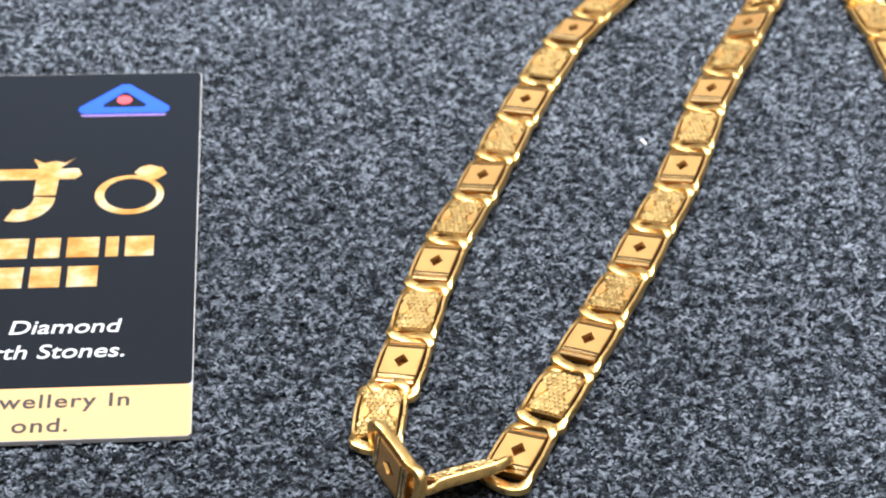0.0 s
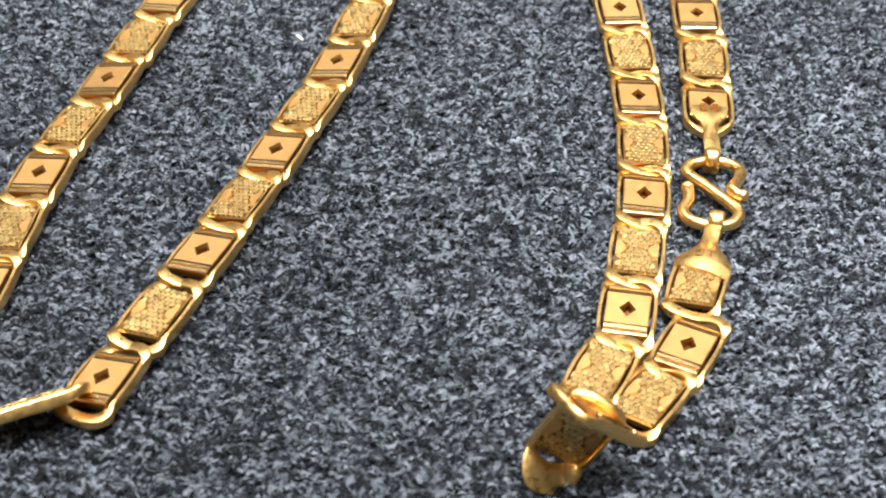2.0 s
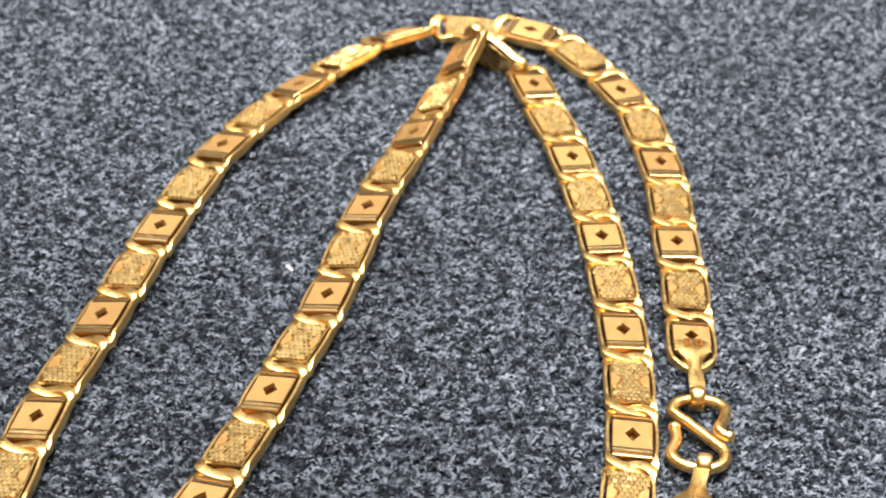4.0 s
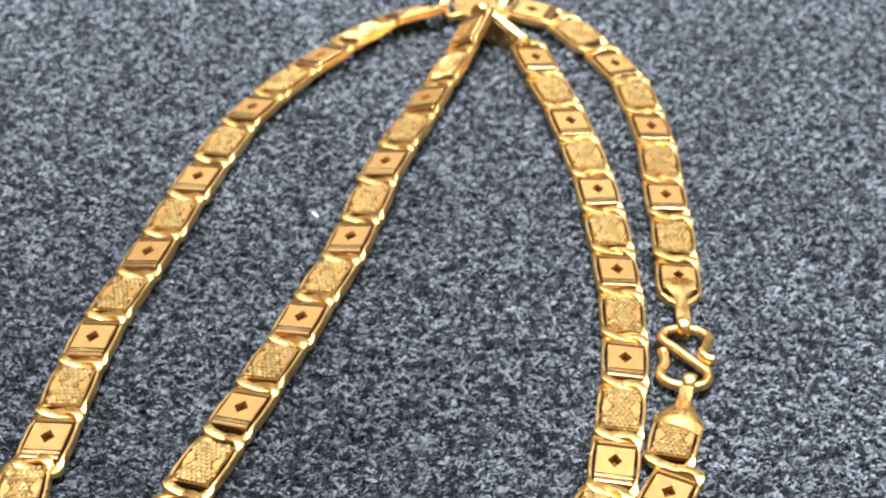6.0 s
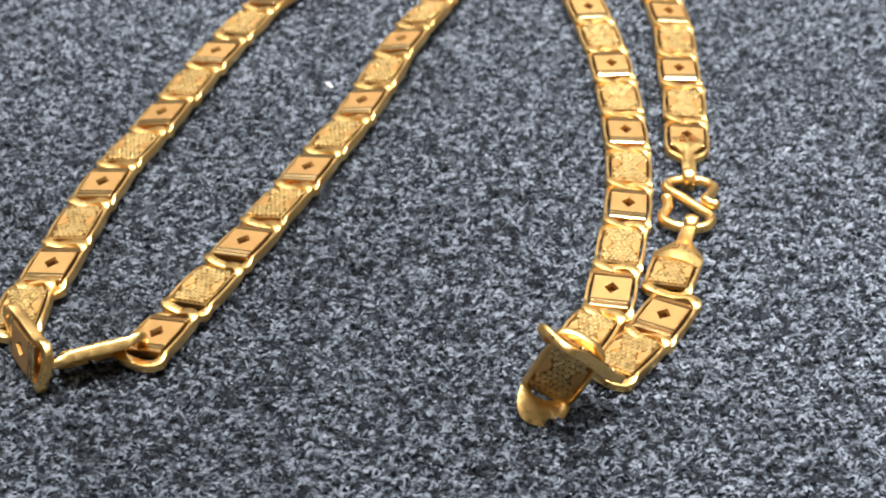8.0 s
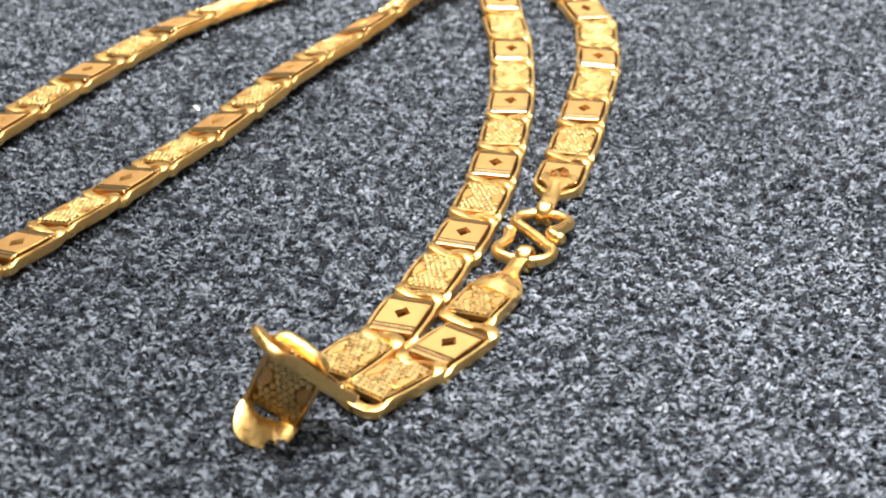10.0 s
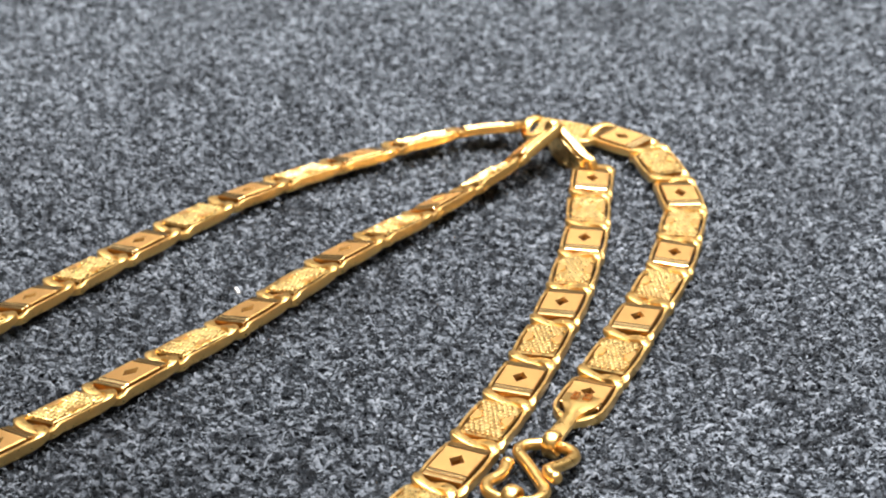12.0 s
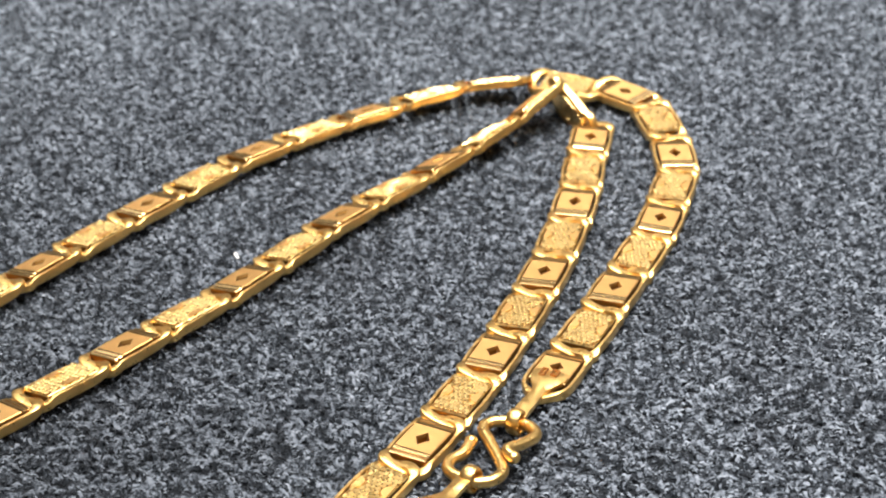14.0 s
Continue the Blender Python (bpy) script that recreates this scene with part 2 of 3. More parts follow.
def scale_plate(seed):
    """A plate cut into rows of fish scales, with a plain half-disc in the middle of each long side."""
    rng = random.Random(seed)
    z, w = 1.56, PLATE_SIDE
    half = [(PLATE_HALF, z - 0.16), (2.68, z)]
    verts, faces = plate_body([(-x, h) for x, h in half] + [(x, h) for x, h in reversed(half)], w, 1.0, -1)
    row, cy = 0.49, 0.45
    for i in range(-6, 7):
        for j in range(-5, 6):
            x, y = i * row + rng.uniform(-0.012, 0.012), (j + (0.5 if i % 2 else 0)) * cy + rng.uniform(-0.01, 0.01)
            if abs(y) > w - 0.12 or abs(x) > 2.5:
                continue
            if ((abs(y) - w) / 0.92) ** 2 + (x / 0.98) ** 2 < 1:
                continue
            n, h = len(verts), z + rng.uniform(0.11, 0.14)
            a, b = 0.28, cy * 0.49
            tip, roll = rng.uniform(-0.07, 0.07), rng.uniform(-0.06, 0.06)
            for r, up in ((1.0, z - 0.03), (0.97, h - 0.025), (0.87, h)):
                for q in range(8):
                    u = math.pi * (q + 0.5) / 4
                    px, py = a * r * math.cos(u) * 1.04, b * r * math.sin(u) * 1.04
                    verts.append((x + px, y + py, up + (0 if up < z else px * tip + py * roll)))
            for r in (0, 8):
                faces += [(n + r + q, n + r + (q + 1) % 8, n + r + 8 + (q + 1) % 8, n + r + 8 + q) for q in range(8)]
            faces.append(tuple(n + 16 + q for q in range(8)))
    for side in (-1, 1):
        n, k = len(verts), 10
        for h, s in ((z - 0.02, 1.0), (z + 0.15, 0.93)):
            for q in range(k + 1):
                a = math.pi * q / k
                verts.append((0.86 * s * math.cos(a), side * (w - 0.04 - 0.82 * s * math.sin(a)), h))
        for q in range(k):
            faces.append((n + q, n + q + 1, n + k + 2 + q, n + k + 1 + q)[::side])
        faces.append(tuple(n + k + 1 + q for q in range(k + 1))[::side])
        faces.append((n, n + k + 1, n + 2 * k + 1, n + k)[::side])
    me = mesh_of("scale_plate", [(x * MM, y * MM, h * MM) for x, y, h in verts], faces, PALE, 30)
    for m in (ENGRAVED_SHADE, SATIN, GRIME_SHADE):
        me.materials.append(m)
    # joints are dark; end and long side walls get slot shade in their colour
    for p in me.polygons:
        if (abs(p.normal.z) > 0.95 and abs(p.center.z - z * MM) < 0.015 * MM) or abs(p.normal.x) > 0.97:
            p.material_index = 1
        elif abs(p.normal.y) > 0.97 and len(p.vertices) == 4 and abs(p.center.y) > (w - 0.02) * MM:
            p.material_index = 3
        elif len(p.vertices) == 11:
            p.material_index = 2
    return me


RING, TAPERED, SHOULDERED, CURLED, DIAMOND, SCALES = ring_mesh(), ring_mesh(0.85, 2.3), ring_mesh(0.8, 2.2), ring_mesh(curl=-1.7, reach=1.15), diamond_plate(), [scale_plate(k) for k in range(3)]

necklace = tagged(new("necklace"), "yellow gold flat-link necklace doubled up on dark felt cloth", "necklace")
necklace.location = (0, 0.4 * MM, -0.15 * MM)
jitter = random.Random(11)


def link(kind, x, y, heading, z=0.05, twist=0.0, nose=0.0, wobble=3.0, ring=None):
    """One link: centre in mm, heading of its length, twist about its length, nose: how far its leading end is lifted."""
    ob = part("link", ring or RING, necklace, "gold curb link with a pierced diamond" if kind == "d" else "gold curb link with a scale-cut face")
    j = [jitter.uniform(-wobble, wobble) for _ in range(3)]
    ob.matrix_basis = Matrix.Translation((x * MM, y * MM, z * MM)) @ Euler((0, 0, radians(heading + j[0] * 0.5))).to_matrix().to_4x4() \
        @ Euler((0, radians(-nose + j[1] * 0.4), 0)).to_matrix().to_4x4() @ Euler((radians(twist + j[2]), 0, 0)).to_matrix().to_4x4()
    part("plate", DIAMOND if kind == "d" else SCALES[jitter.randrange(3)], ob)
    return ob


def link_between(kind, centre, ahead, up, ring=None):
    """A link that leans freely: its middle in mm, the way of its length and of its face."""
    x = Vector(ahead).normalized()
    z = (Vector(up) - Vector(up).dot(x) * x).normalized()
    ob = link(kind, 0, 0, 0, wobble=0, ring=ring)
    turn = Matrix((x, z.cross(x), z)).transposed().to_4x4()
    ob.matrix_basis = Matrix.Translation(Vector(centre) * MM) @ turn @ Matrix.Translation((0, 0, -0.9 * MM))
    return ob


def strand(points, first="d", before=None, after=None):
    """Links at the points (x, y, z, twist) and half-way between them, along a smooth line; before, after: where the line comes from and goes to."""
    p = [Vector(q) for q in points]
    p = [Vector(before) if before else 2 * p[0] - p[1]] + p + [Vector(after) if after else 2 * p[-1] - p[-2]]
    other = "s" if first == "d" else "d"

    def at(i, t):
        a, b, c, d = p[i - 1:i + 3]
        return 0.5 * (2 * b + (c - a) * t + (2 * a - 5 * b + 4 * c - d) * t * t + (3 * b - a - 3 * c + d) * t ** 3)

    for i in range(1, len(p) - 1):
        for t, kind in ((0.0, first), (0.5, other)):
            if i == len(p) - 2 and t:
                continue
            if i == len(p) - 2:
                q, ahead = at(i - 1, 1.0), at(i - 1, 1.0) - at(i - 1, 0.98)
            else:
                q, ahead = at(i, t), at(i, t + 0.02) - at(i, t)
            flat = math.hypot(ahead.x, ahead.y)
            lift = 1.7 * abs(math.sin(radians(q.w)))
            link(kind, q.x, q.y, math.degrees(math.atan2(ahead.y, ahead.x)), lift + q.z, q.w, math.degrees(math.atan2(ahead.z, flat)))


# outer left strand and its bend at the top, down to the upper end cap
TOP_LEFT, TOP = (-22.2, 66.9, 0.5, -20), (-7.7, 70.5, 0.5, 6)
strand([(-50.2, -17.2, 0, -8), (-48.9, -2.5, 0, -8), (-46.0, 12.1, 0, -8), (-43.1, 26.7, 0, -9), (-39.0, 42.1, 0, -10), (-32.3, 55.2, 0, -14), TOP_LEFT], after=TOP)
link_between("s", (-14.6, 70.2, 1.7), (0.99, 0.05, -0.05), (0.03, -0.08, 0.99))
strand([TOP, (2.0, 58.7, 0, 0), (5.3, 44.0, 0, 0), (6.0, 29.3, 0, 0)], before=TOP_LEFT)
link("s", 6.2, 21.4, -90)
# inner left strand
strand([(-39.1, -26.9, 0, -7), (-34.3, -11.6, 0, -8), (-30.2, 2.6, 0, -9), (-26.4, 17.0, 0, -10), (-23.6, 32.0, 0, -13), (-19.5, 46.5, 0, -18)])
link("s", -17.1, 53.9, 73, 1.0, -26, 5)
link_between("d", (-15.2, 61.7, 2.8), (0.3, 0.93, 0.24), (-0.62, -0.04, 0.78))
link_between("s", (-11.6, 64.3, 1.9), (0.76, -0.52, -0.36), (-0.3, -0.85, -0.25))
# inner right strand
strand([(-7.5, 58.6, 0.2, 0), (-3.7, 44.1, 0, 0), (-1.2, 29.6, 0, 0), (0.0, 14.4, 0, 0), (0.0, -0.4, 0, 0), (-1.7, -15.5, 0, 0)])
link("s", -3.8, -22.6, 68, 0.1, 0)
# bend at the lower left
link("s", -51.1, -23.8, 91, 0.1, -8)
link("d", -48.1, -30.3, -54, 2.3, 86)
link("s", -43.3, -31.4, 32, 1.3, -40)
# bend at the lower right
link("d", 2.6, -19.3, 66, 0.05, 0)
link("s", -0.4, -25.2, 60, 0.05, 0)
link_between("d", (-4.8, -32.8, 5.9), (0.55, 0.45, -0.7), (0.45, 0.52, 0.72))
tray = link_between("s", (-6.0, -32.7, 4.4), (0.4, -0.15, 0.89), (0.1, 0.97, 0.14), CURLED)
tray.children[0].matrix_basis = pose(-0.2 * MM, 0, 2.7 * MM, 180) @ Matrix.Diagonal((1.1, 1.1, 1, 1))

# links that carry the clasp, with their end caps
END_MARK = plain("stamped_mark", (0.36, 0.16, 0.05), 0.45, Metallic=1.0, scale=900.0)


def tube(name, points, radius, mat, k=10, closed=False, steps=6):
    """A round wire through the points (mm)."""
    p = [Vector(q) for q in points]
    line = []
    n = len(p)
    for i in range(n if closed else n - 1):
        a, b, c, d = (p[(i + o) % n] if closed else p[min(max(i + o, 0), n - 1)] for o in (-1, 0, 1, 2))
        line += [0.5 * (2 * b + (c - a) * t + (2 * a - 5 * b + 4 * c - d) * t * t + (3 * b - a - 3 * c + d) * t ** 3) for t in (j / steps for j in range(steps))]
    if not closed:
        line.append(p[-1])
    verts, faces, m = [], [], len(line)
    for i, q in enumerate(line):
        ahead = ((line[(i + 1) % m] - line[i - 1]) if closed else (line[min(i + 1, m - 1)] - line[max(i - 1, 0)])).normalized()
        side = ahead.cross(Vector((0, 0, 1)))
        side = side.normalized() if side.length > 0.05 else Vector((1, 0, 0))
        up = side.cross(ahead)
        end = 1.0 if closed or 0 < i < m - 1 else 0.45
        for j in range(k):
            u = 2 * math.pi * j / k
            verts.append((q + (side * math.cos(u) + up * math.sin(u)) * radius * end) * MM)
    for i in range(m if closed else m - 1):
        for j in range(k):
            a, b = i * k, ((i + 1) % m) * k
            faces.append((a + j, a + (j + 1) % k, b + (j + 1) % k, b + j))
    if not closed:
        faces += [tuple(range(k))[::-1], tuple((m - 1) * k + j for j in range(k))]
    return mesh_of(name, verts, faces, mat, 60)


def cap_mesh(sections, slant=0.0):
    """A domed strap: (x, half width, height, crown) cross-sections, mm."""
    verts, faces, k = [], [], 7
    for x, w, h, crown in sections:
        skew = slant * max(0.0, 1 - (x - sections[0][0]) / 2.5)
        for j in range(k):
            u = -1 + 2 * j / (k - 1)
            verts.append((x + skew * u, w * u, h + crown * (1 - u * u)))
        for j in range(k):
            u = 1 - 2 * j / (k - 1)
            verts.append((x + skew * u, w * u, h - 0.4 + crown * (1 - u * u) * 0.8))
    n = 2 * k
    for i in range(len(sections) - 1):
        for j in range(n):
            faces.append((i * n + j, i * n + (j + 1) % n, (i + 1) * n + (j + 1) % n, (i + 1) * n + j)[::-1])
    m = (len(sections) - 1) * n
    faces += [tuple(range(n)), tuple(m + j for j in range(n))[::-1]]
    return mesh_of("end_cap", [(x * MM, y * MM, z * MM) for x, y, z in verts], faces, GOLD, 35)


def marks(name, rects):
    """Stamped characters too small to read, as thin bars."""
    v, f = [], []
    for x, y, w, h, z in rects:
        box(v, f, (x - w / 2) * MM, (x + w / 2) * MM, (y - h / 2) * MM, (y + h / 2) * MM, (z - 0.2) * MM, z * MM)
    return mesh_of(name, v, f, END_MARK)


upper = link("d", 6.1, 13.5, -91, 0.05, 0, wobble=0, ring=TAPERED)
upper.children[0].matrix_basis = Matrix.Translation((-0.5 * MM, 0, 0)) @ Matrix.Diagonal((0.8, 1, 1, 1))
part("end_cap", cap_mesh([(0.3, 1.5, 1.76, 0.02), (1.0, 1.56, 1.78, 0.12), (1.7, 1.5, 1.78, 0.24), (2.4, 1.12, 1.74, 0.32), (3.1, 0.72, 1.68, 0.34), (3.7, 0.58, 1.68, 0.3), (4.5, 0.6, 1.7, 0.22), (5.4, 0.66, 1.8, 0.1), (7.1, 0.66, 1.9, 0.06), (8.0, 0.66, 1.8, 0.06), (8.3, 0.66, 1.2, 0.03)]), upper, "tapered gold end cap with a stamped mark")
part("hallmark", marks("hallmark", [(1.0, -0.75, 0.9, 0.14, 2.1), (1.0, -0.35, 0.9, 0.12, 2.14), (0.62, -0.55, 0.14, 0.5, 2.12), (1.0, 0.2, 0.9, 0.12, 2.16), (1.0, 0.7, 0.9, 0.14, 2.1), (1.38, 0.45, 0.14, 0.6, 2.12), (0.62, 0.45, 0.14, 0.6, 2.13), (1.6, -0.5, 0.14, 0.6, 2.1)]), upper, "reddish stamped marks")
lower = link("s", 3.9, -11.5, 77, 0.05, -4, wobble=0, ring=SHOULDERED)
lower.children[0].matrix_basis = Matrix.Translation((-0.35 * MM, 0, 0)) @ Matrix.Diagonal((0.86, 1, 1, 1))
part("end_cap", cap_mesh([(1.1, 2.2, 1.5, 0.45), (2.0, 2.28, 1.4, 0.75), (2.7, 2.2, 1.35, 0.85), (3.4, 1.85, 1.35, 0.8), (4.1, 1.35, 1.4, 0.55), (4.7, 0.95, 1.4, 0.4), (5.2, 0.7, 1.4, 0.3), (6.2, 0.62, 1.6, 0.15), (7.3, 0.64, 1.8, 0.06), (8.0, 0.64, 1.6, 0.06), (8.3, 0.64, 1.1, 0.03)], 0.55), lower, "domed gold end cap with a stamped mark")
part("hallmark", marks("hallmark", [(2.9, -0.5, 0.8, 0.12, 2.16), (2.9, 0.1, 0.8, 0.12, 2.2), (3.3, -0.2, 0.12, 0.6, 2.14), (2.5, 0.4, 0.12, 0.5, 2.2)]), lower)


def bail(x, y, heading):
    """The cuff of an end cap that closes round the hook."""
    ob = part("bail", tube("bail", [(0.85 * math.cos(a), 0, 0.95 * math.sin(a)) for a in (2 * math.pi * i / 10 for i in range(10))], 0.24, GOLD, closed=True, steps=3), necklace, "gold cuff round the hook")
    ob.matrix_basis = pose(x * MM, y * MM, 1.35 * MM, 0, 0, heading)
    ob.scale = (1, 2.6, 1)


bail(5.9, 5.3, 88)
bail(5.7, -3.6, 80)
hook = part("clasp", tube("clasp", [(3.75, 1.85, 1.40), (3.80, 0.32, 1.30), (3.25, -1.21, 1.30), (3.90, -2.56, 1.30), (5.80, -3.10, 1.30), (7.30, -2.47, 1.30), (7.75, -0.94, 1.30), (6.70, 0.68, 1.30), (5.20, 2.48, 1.30), (3.85, 4.19, 1.30), (4.30, 5.45, 1.30),
    (5.80, 6.08, 1.30), (7.30, 5.90, 1.30), (8.30, 4.73, 1.40), (7.90, 2.75, 1.70), (7.30, 1.22, 2.00), (8.00, 0.50, 1.90)], 0.5, GOLD), necklace, "gold wire hook bent to an S")
hook.location = (-0.1 * MM, -0.75 * MM, 0)
for x, y, z in ((3.75, 1.95, 1.4), (8.1, 0.5, 1.9)):
    bm = bmesh.new()
    bmesh.ops.create_icosphere(bm, subdivisions=2, radius=0.56 * MM, matrix=Matrix.Translation((x * MM, y * MM, z * MM)))
    me = bpy.data.meshes.new("bead")
    bm.to_mesh(me)
    bm.free()
    me.materials.append(GOLD)
    me.shade_smooth()
    part("bead", me, hook)

# ---- the card ----
CARD = plain("black_card", (0.007, 0.009, 0.013), 0.4, scale=60.0, Specular_IOR_Level=0.1)
CREAM = plain("cream_print", (0.56, 0.34, 0.15), 0.55, scale=60.0)
WHITE = plain("white_print", (0.55, 0.56, 0.58), 0.5, scale=60.0)
INK = plain("dark_print", (0.025, 0.024, 0.024), 0.5, scale=60.0)
FOIL, foil_nodes, foil_shader = material("gold_foil", Metallic=0.6, Roughness=0.3)
foil_tone = ramp(foil_nodes, noise_node(foil_nodes, 420.0, 4).outputs[0], [(0.34, (0.6, 0.26, 0.05)), (0.5, (0.72, 0.42, 0.14)), (0.66, (0.78, 0.64, 0.42))])
foil_nodes.links.new(foil_tone.outputs[0], foil_shader.inputs["Base Color"])
VIOLET = plain("violet_print", (0.2, 0.13, 0.34), 0.4, scale=200.0)
BLUE = plain("blue_print", (0.012, 0.07, 0.5), 0.35, scale=200.0)
RED = plain("red_print", (0.75, 0.06, 0.08), 0.4, scale=200.0)
EDGE = plain("card_edge", (0.36, 0.35, 0.34), 0.6, scale=200.0)


def rounded(v, f, x0, x1, y0, y1, z0, z1, c):
    n = len(v)
    ring = []
    for cx, cy, a0 in ((x1 - c, y0 + c, -90), (x1 - c, y1 - c, 0), (x0 + c, y1 - c, 90), (x0 + c, y0 + c, 180)):
        ring += [(cx + c * math.cos(radians(a0 + q * 30)), cy + c * math.sin(radians(a0 + q * 30))) for q in range(4)]
    k = len(ring)
    v += [(x * MM, y * MM, z * MM) for z in (z0, z1) for x, y in ring]
    f += [tuple(n + i for i in range(k))[::-1], tuple(n + k + i for i in range(k))]
    f += [(n + i, n + (i + 1) % k, n + k + (i + 1) % k, n + k + i) for i in range(k)]


def flat_part(name, build, mat, parent, label=""):
    v, f = [], []
    build(v, f)
    return part(name, mesh_of(name, v, f, mat), parent, label)


def prism(v, f, outline, z0, z1):
    n, k = len(v), len(outline)
    v += [(x * MM, y * MM, z * MM) for z in (z0, z1) for x, y in outline]
    f += [tuple(n + i for i in range(k))[::-1], tuple(n + k + i for i in range(k))]
    f += [(n + i, n + (i + 1) % k, n + k + (i + 1) % k, n + k + i) for i in range(k)]


v, f = [], []
rounded(v, f, -90, 0, 0, 54, 0, 0.42, 0.5)
card = tagged(new("business_card", mesh_of("business_card", v, f, EDGE)), "black shop card with gold and white printing on felt", "card")
card.matrix_world = pose(-0.0664, -0.0280, 0.0004, 0, 0, 11.7) @ Matrix.Scale(1.058, 4)
flat_part("black_face", lambda v, f: rounded(v, f, -89.9, -0.08, 6.25, 53.92, 0.41, 0.45, 0.45), CARD, card, "black printed face")
flat_part("cream_band", lambda v, f: rounded(v, f, -89.9, -0.08, 0.08, 6.22, 0.41, 0.45, 0.4), CREAM, card, "cream printed band")
TOP_PRINT = 0.47


def arc(cx, cy, rx, ry, a0, a1, k):
    return [(cx + rx * math.cos(radians(a0 + (a1 - a0) * i / k)), cy + ry * math.sin(radians(a0 + (a1 - a0) * i / k))) for i in range(k + 1)]


def band(v, f, outer, inner, z0, z1):
    """A closed flat ring between two outlines of as many points."""
    n, k = len(v), len(outer)
    v += [(x * MM, y * MM, z * MM) for z in (z0, z1) for line in (outer, inner) for x, y in line]
    for i in range(k):
        j = (i + 1) % k
        f += [(n + 2 * k + i, n + 2 * k + j, n + 3 * k + j, n + 3 * k + i), (n + i, n + j, n + 2 * k + j, n + 2 * k + i), (n + k + j, n + k + i, n + 3 * k + i, n + 3 * k + j)]


def triangle(cx, cy, half, tall, r):
    """A wide triangle with round corners."""
    pts = []
    for x, y, a0, a1 in ((cx + half - r, cy + r, -90, 35), (cx, cy + tall - r, 45, 135), (cx - half + r, cy + r, 145, 270)):
        pts += arc(x, y, r, r, a0, a1, 6)
    return pts


emblem = flat_part("emblem", lambda v, f: band(v, f, triangle(-7.45, 46.6, 4.4, 5.3, 0.8), triangle(-7.45, 47.7, 2.1, 2.7, 0.35), 0.44, TOP_PRINT), BLUE, card, "glossy blue triangle")
flat_part("dot", lambda v, f: prism(v, f, arc(-7.5, 49.0, 0.75, 0.75, 0, 337.5, 15), 0.44, TOP_PRINT + 0.01), RED, emblem, "red dot")
flat_part("underline", lambda v, f: prism(v, f, [(-11.4, 46.1), (-3.5, 46.1), (-3.3, 46.4), (-11.6, 46.4)], 0.44, TOP_PRINT), VIOLET, emblem, "violet line under the triangle")
flat_part("logo_bar", lambda v, f: prism(v, f, [(-26, 35.6), (-11.4, 35.6), (-10.8, 36.3), (-11.2, 37.3), (-26, 37.3)], 0.44, TOP_PRINT), FOIL, card, "gold foil bar")


def stem(v, f):
    prism(v, f, [(-15.4, 38.9), (-14.4, 38.2), (-13.4, 38.5), (-12.4, 38.2), (-11.6, 39.0), (-12.8, 37.4), (-13.0, 33.0), (-15.0, 33.0), (-14.9, 37.6)], 0.46, TOP_PRINT + 0.03)
    outer, inner = arc(-16.2, 32.6, 3.2, 3.6, 0, -110, 10), arc(-16.2, 32.8, 1.3, 2.0, 0, -110, 10)
    prism(v, f, outer + inner[::-1], 0.46, TOP_PRINT + 0.03)


flat_part("logo_stem", stem, FOIL, card, "gold foil curved stroke")
ring_print = flat_part("ring_print", lambda v, f: band(v, f, arc(-6.3, 32.9, 3.15, 3.1, 0, 348.75, 31), arc(-6.2, 33.0, 2.4, 2.45, 0, 348.75, 31), 0.44, TOP_PRINT), FOIL, card, "gold foil ring outline")
flat_part("gem_print", lambda v, f: prism(v, f, [(-6.0, 36.4), (-5.4, 37.3), (-4.6, 37.6), (-3.4, 37.1), (-3.0, 36.2), (-3.8, 35.3), (-4.8, 35.0)], 0.46, TOP_PRINT + 0.02), FOIL, ring_print)
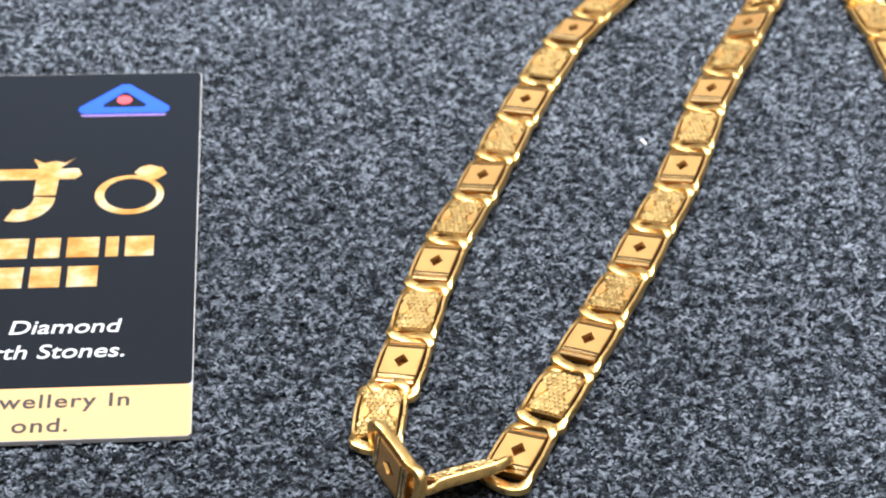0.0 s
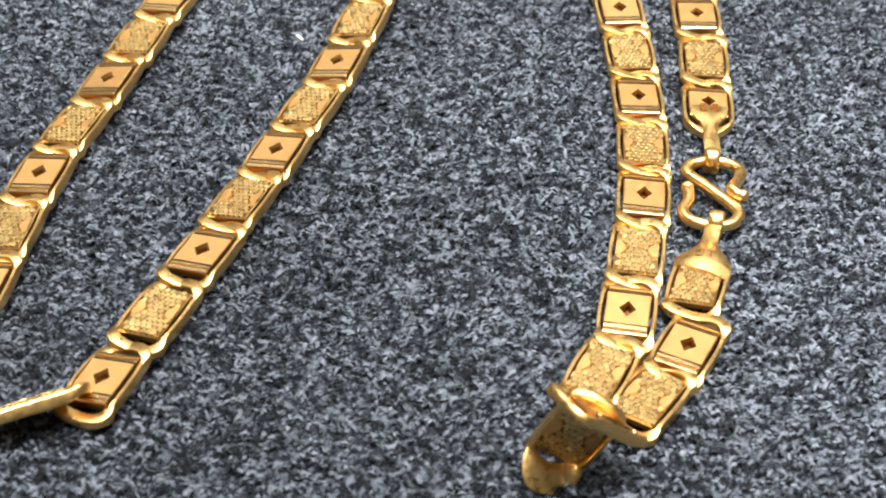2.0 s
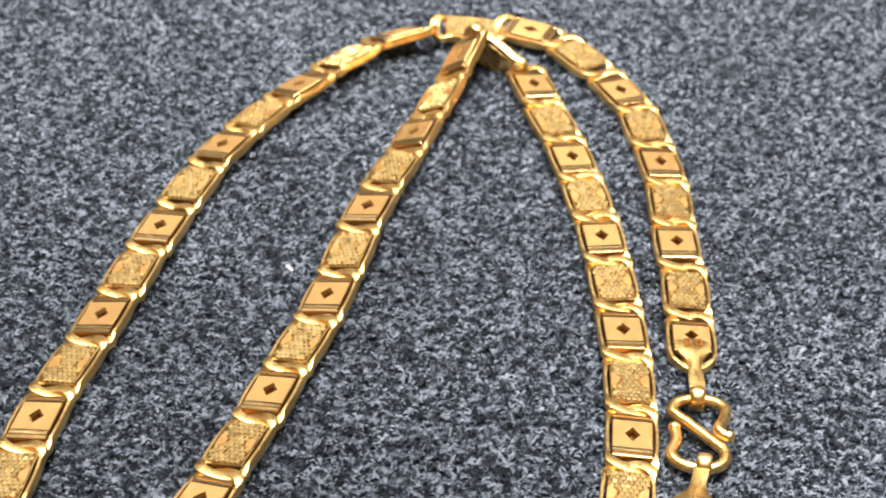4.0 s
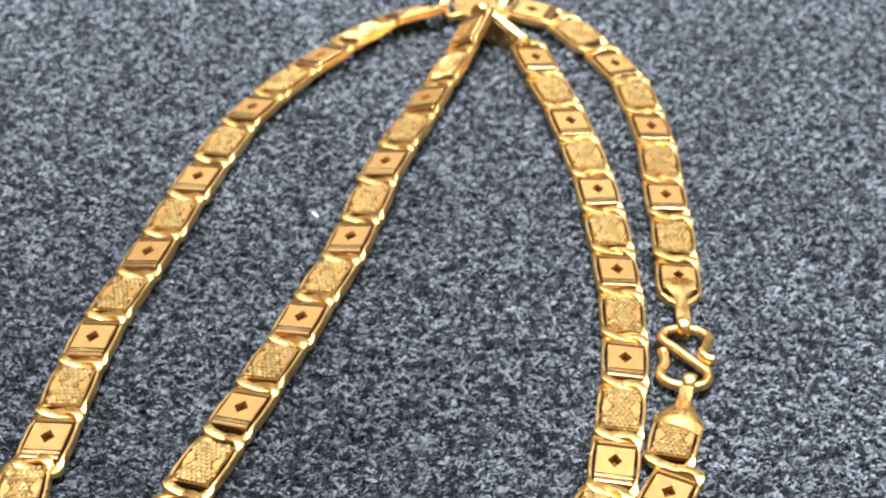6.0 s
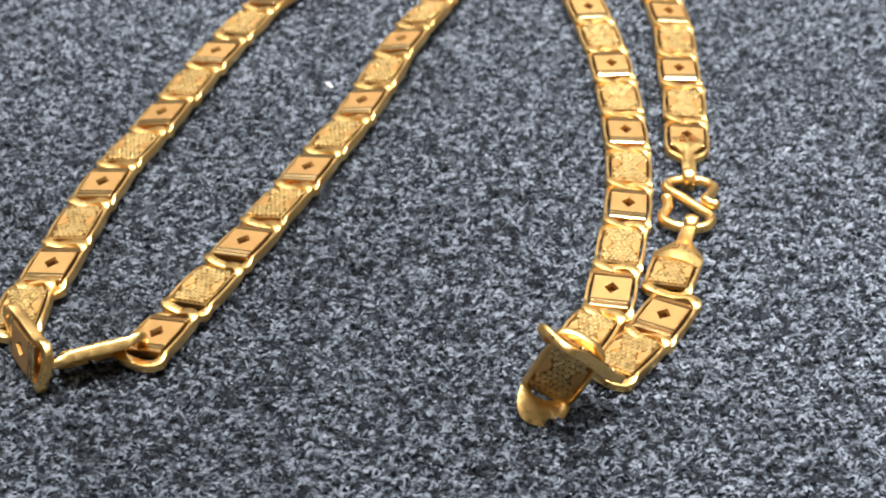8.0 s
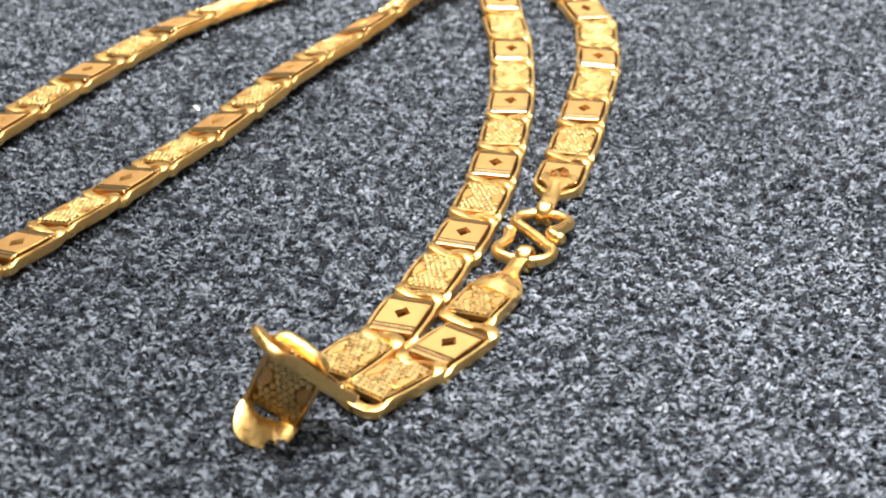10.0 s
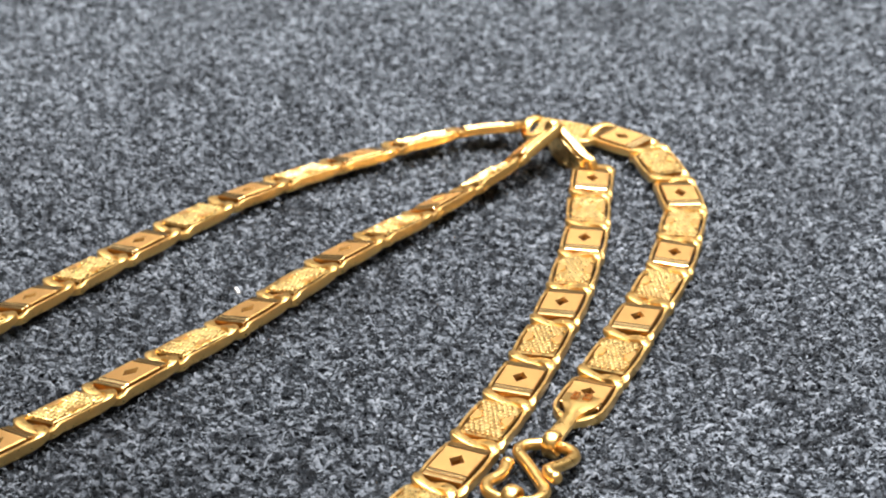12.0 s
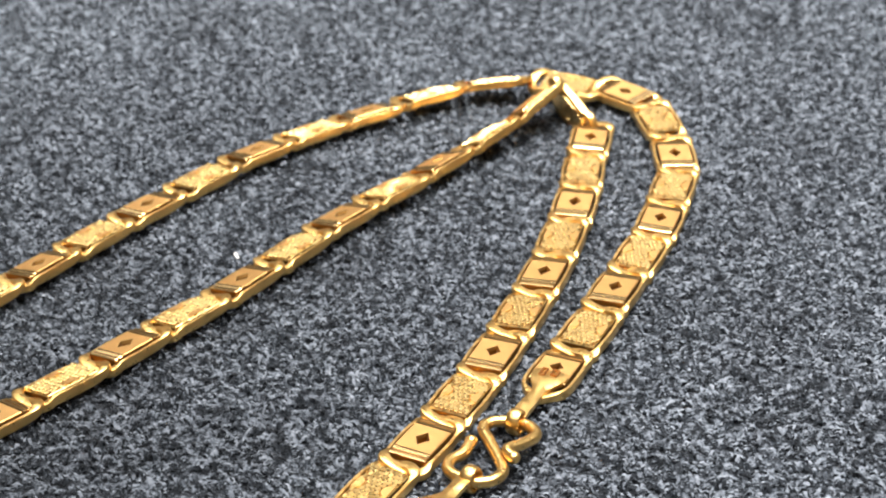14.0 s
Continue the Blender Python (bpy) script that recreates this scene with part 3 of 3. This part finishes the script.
# the shop's name, as plain bars
for y, ends in ((25.0, (-20.2, -17.6, -14.8, -14.2, -12.0, -11.4, -8.6, -8.0, -6.9, -6.3, -3.8)), (20.8, (-23.0, -17.4, -14.9, -14.3, -11.7, -11.1, -8.5))):
    for a, b in zip(ends[:-1], ends[1:]):
        if b - a > 1.0:
            flat_part("name_bar", lambda v, f: prism(v, f, [(a, y - 1.45), (b, y - 1.45), (b, y + 1.45), (a, y + 1.45)], 0.44, TOP_PRINT), FOIL, card, "gold foil bar")


def words(text, x, y, size, mat, lean=0.0, wide=1.0, bold=0.0):
    """Printed letters, each one a part, whose line ends at x."""
    curve = bpy.data.curves.new("words", "FONT")
    curve.body, curve.size, curve.shear, curve.align_x, curve.extrude = text, size * MM, lean, "RIGHT", 0.00001
    curve.space_character, curve.offset = wide, bold * MM
    ob = new("words", curve)
    me = bpy.data.meshes.new_from_object(ob.evaluated_get(bpy.context.evaluated_depsgraph_get()))
    scene.collection.objects.unlink(ob)
    root = list(range(len(me.vertices)))

    def top(i):
        while root[i] != i:
            i = root[i]
        return i

    for e in me.edges:
        root[top(e.vertices[0])] = top(e.vertices[1])
    pieces = collections.defaultdict(list)
    for p in me.polygons:
        pieces[top(p.vertices[0])].append(tuple(p.vertices))
    for faces in pieces.values():
        used = sorted({i for q in faces for i in q})
        at = {i: k for k, i in enumerate(used)}
        letter = part("letter", mesh_of("letter", [me.vertices[i].co for i in used], [tuple(at[i] for i in q) for q in faces], mat), card)
        letter.matrix_basis = pose(x * MM, y * MM, TOP_PRINT * MM)
    bpy.data.meshes.remove(me)


words(". Diamond", -6.2, 13.1, 2.5, WHITE, 0.15, 1.0, 0.015)
words("rth Stones.", -5.6, 9.9, 2.5, WHITE, 0.15, 1.0, 0.015)
words("wellery In", -4.9, 3.8, 2.3, INK, 0.0, 1.12, 0.035)
words("ond.", -9.6, 0.95, 2.3, INK, 0.0, 1.12, 0.035)

# ---- small things on the cloth ----
LINT = plain("lint", (0.5, 0.49, 0.48), 0.8, scale=900.0)
v, f = [], []
rounded(v, f, -0.45, 0.45, -0.15, 0.15, 0.0, 0.2, 0.12)
lint = tagged(new("lint", mesh_of("lint", v, f, LINT)), "tiny pale scrap of lint on dark felt", "lint")
lint.matrix_world = pose(-0.0307, 0.0231, 0.0003, 0, 14, -40)
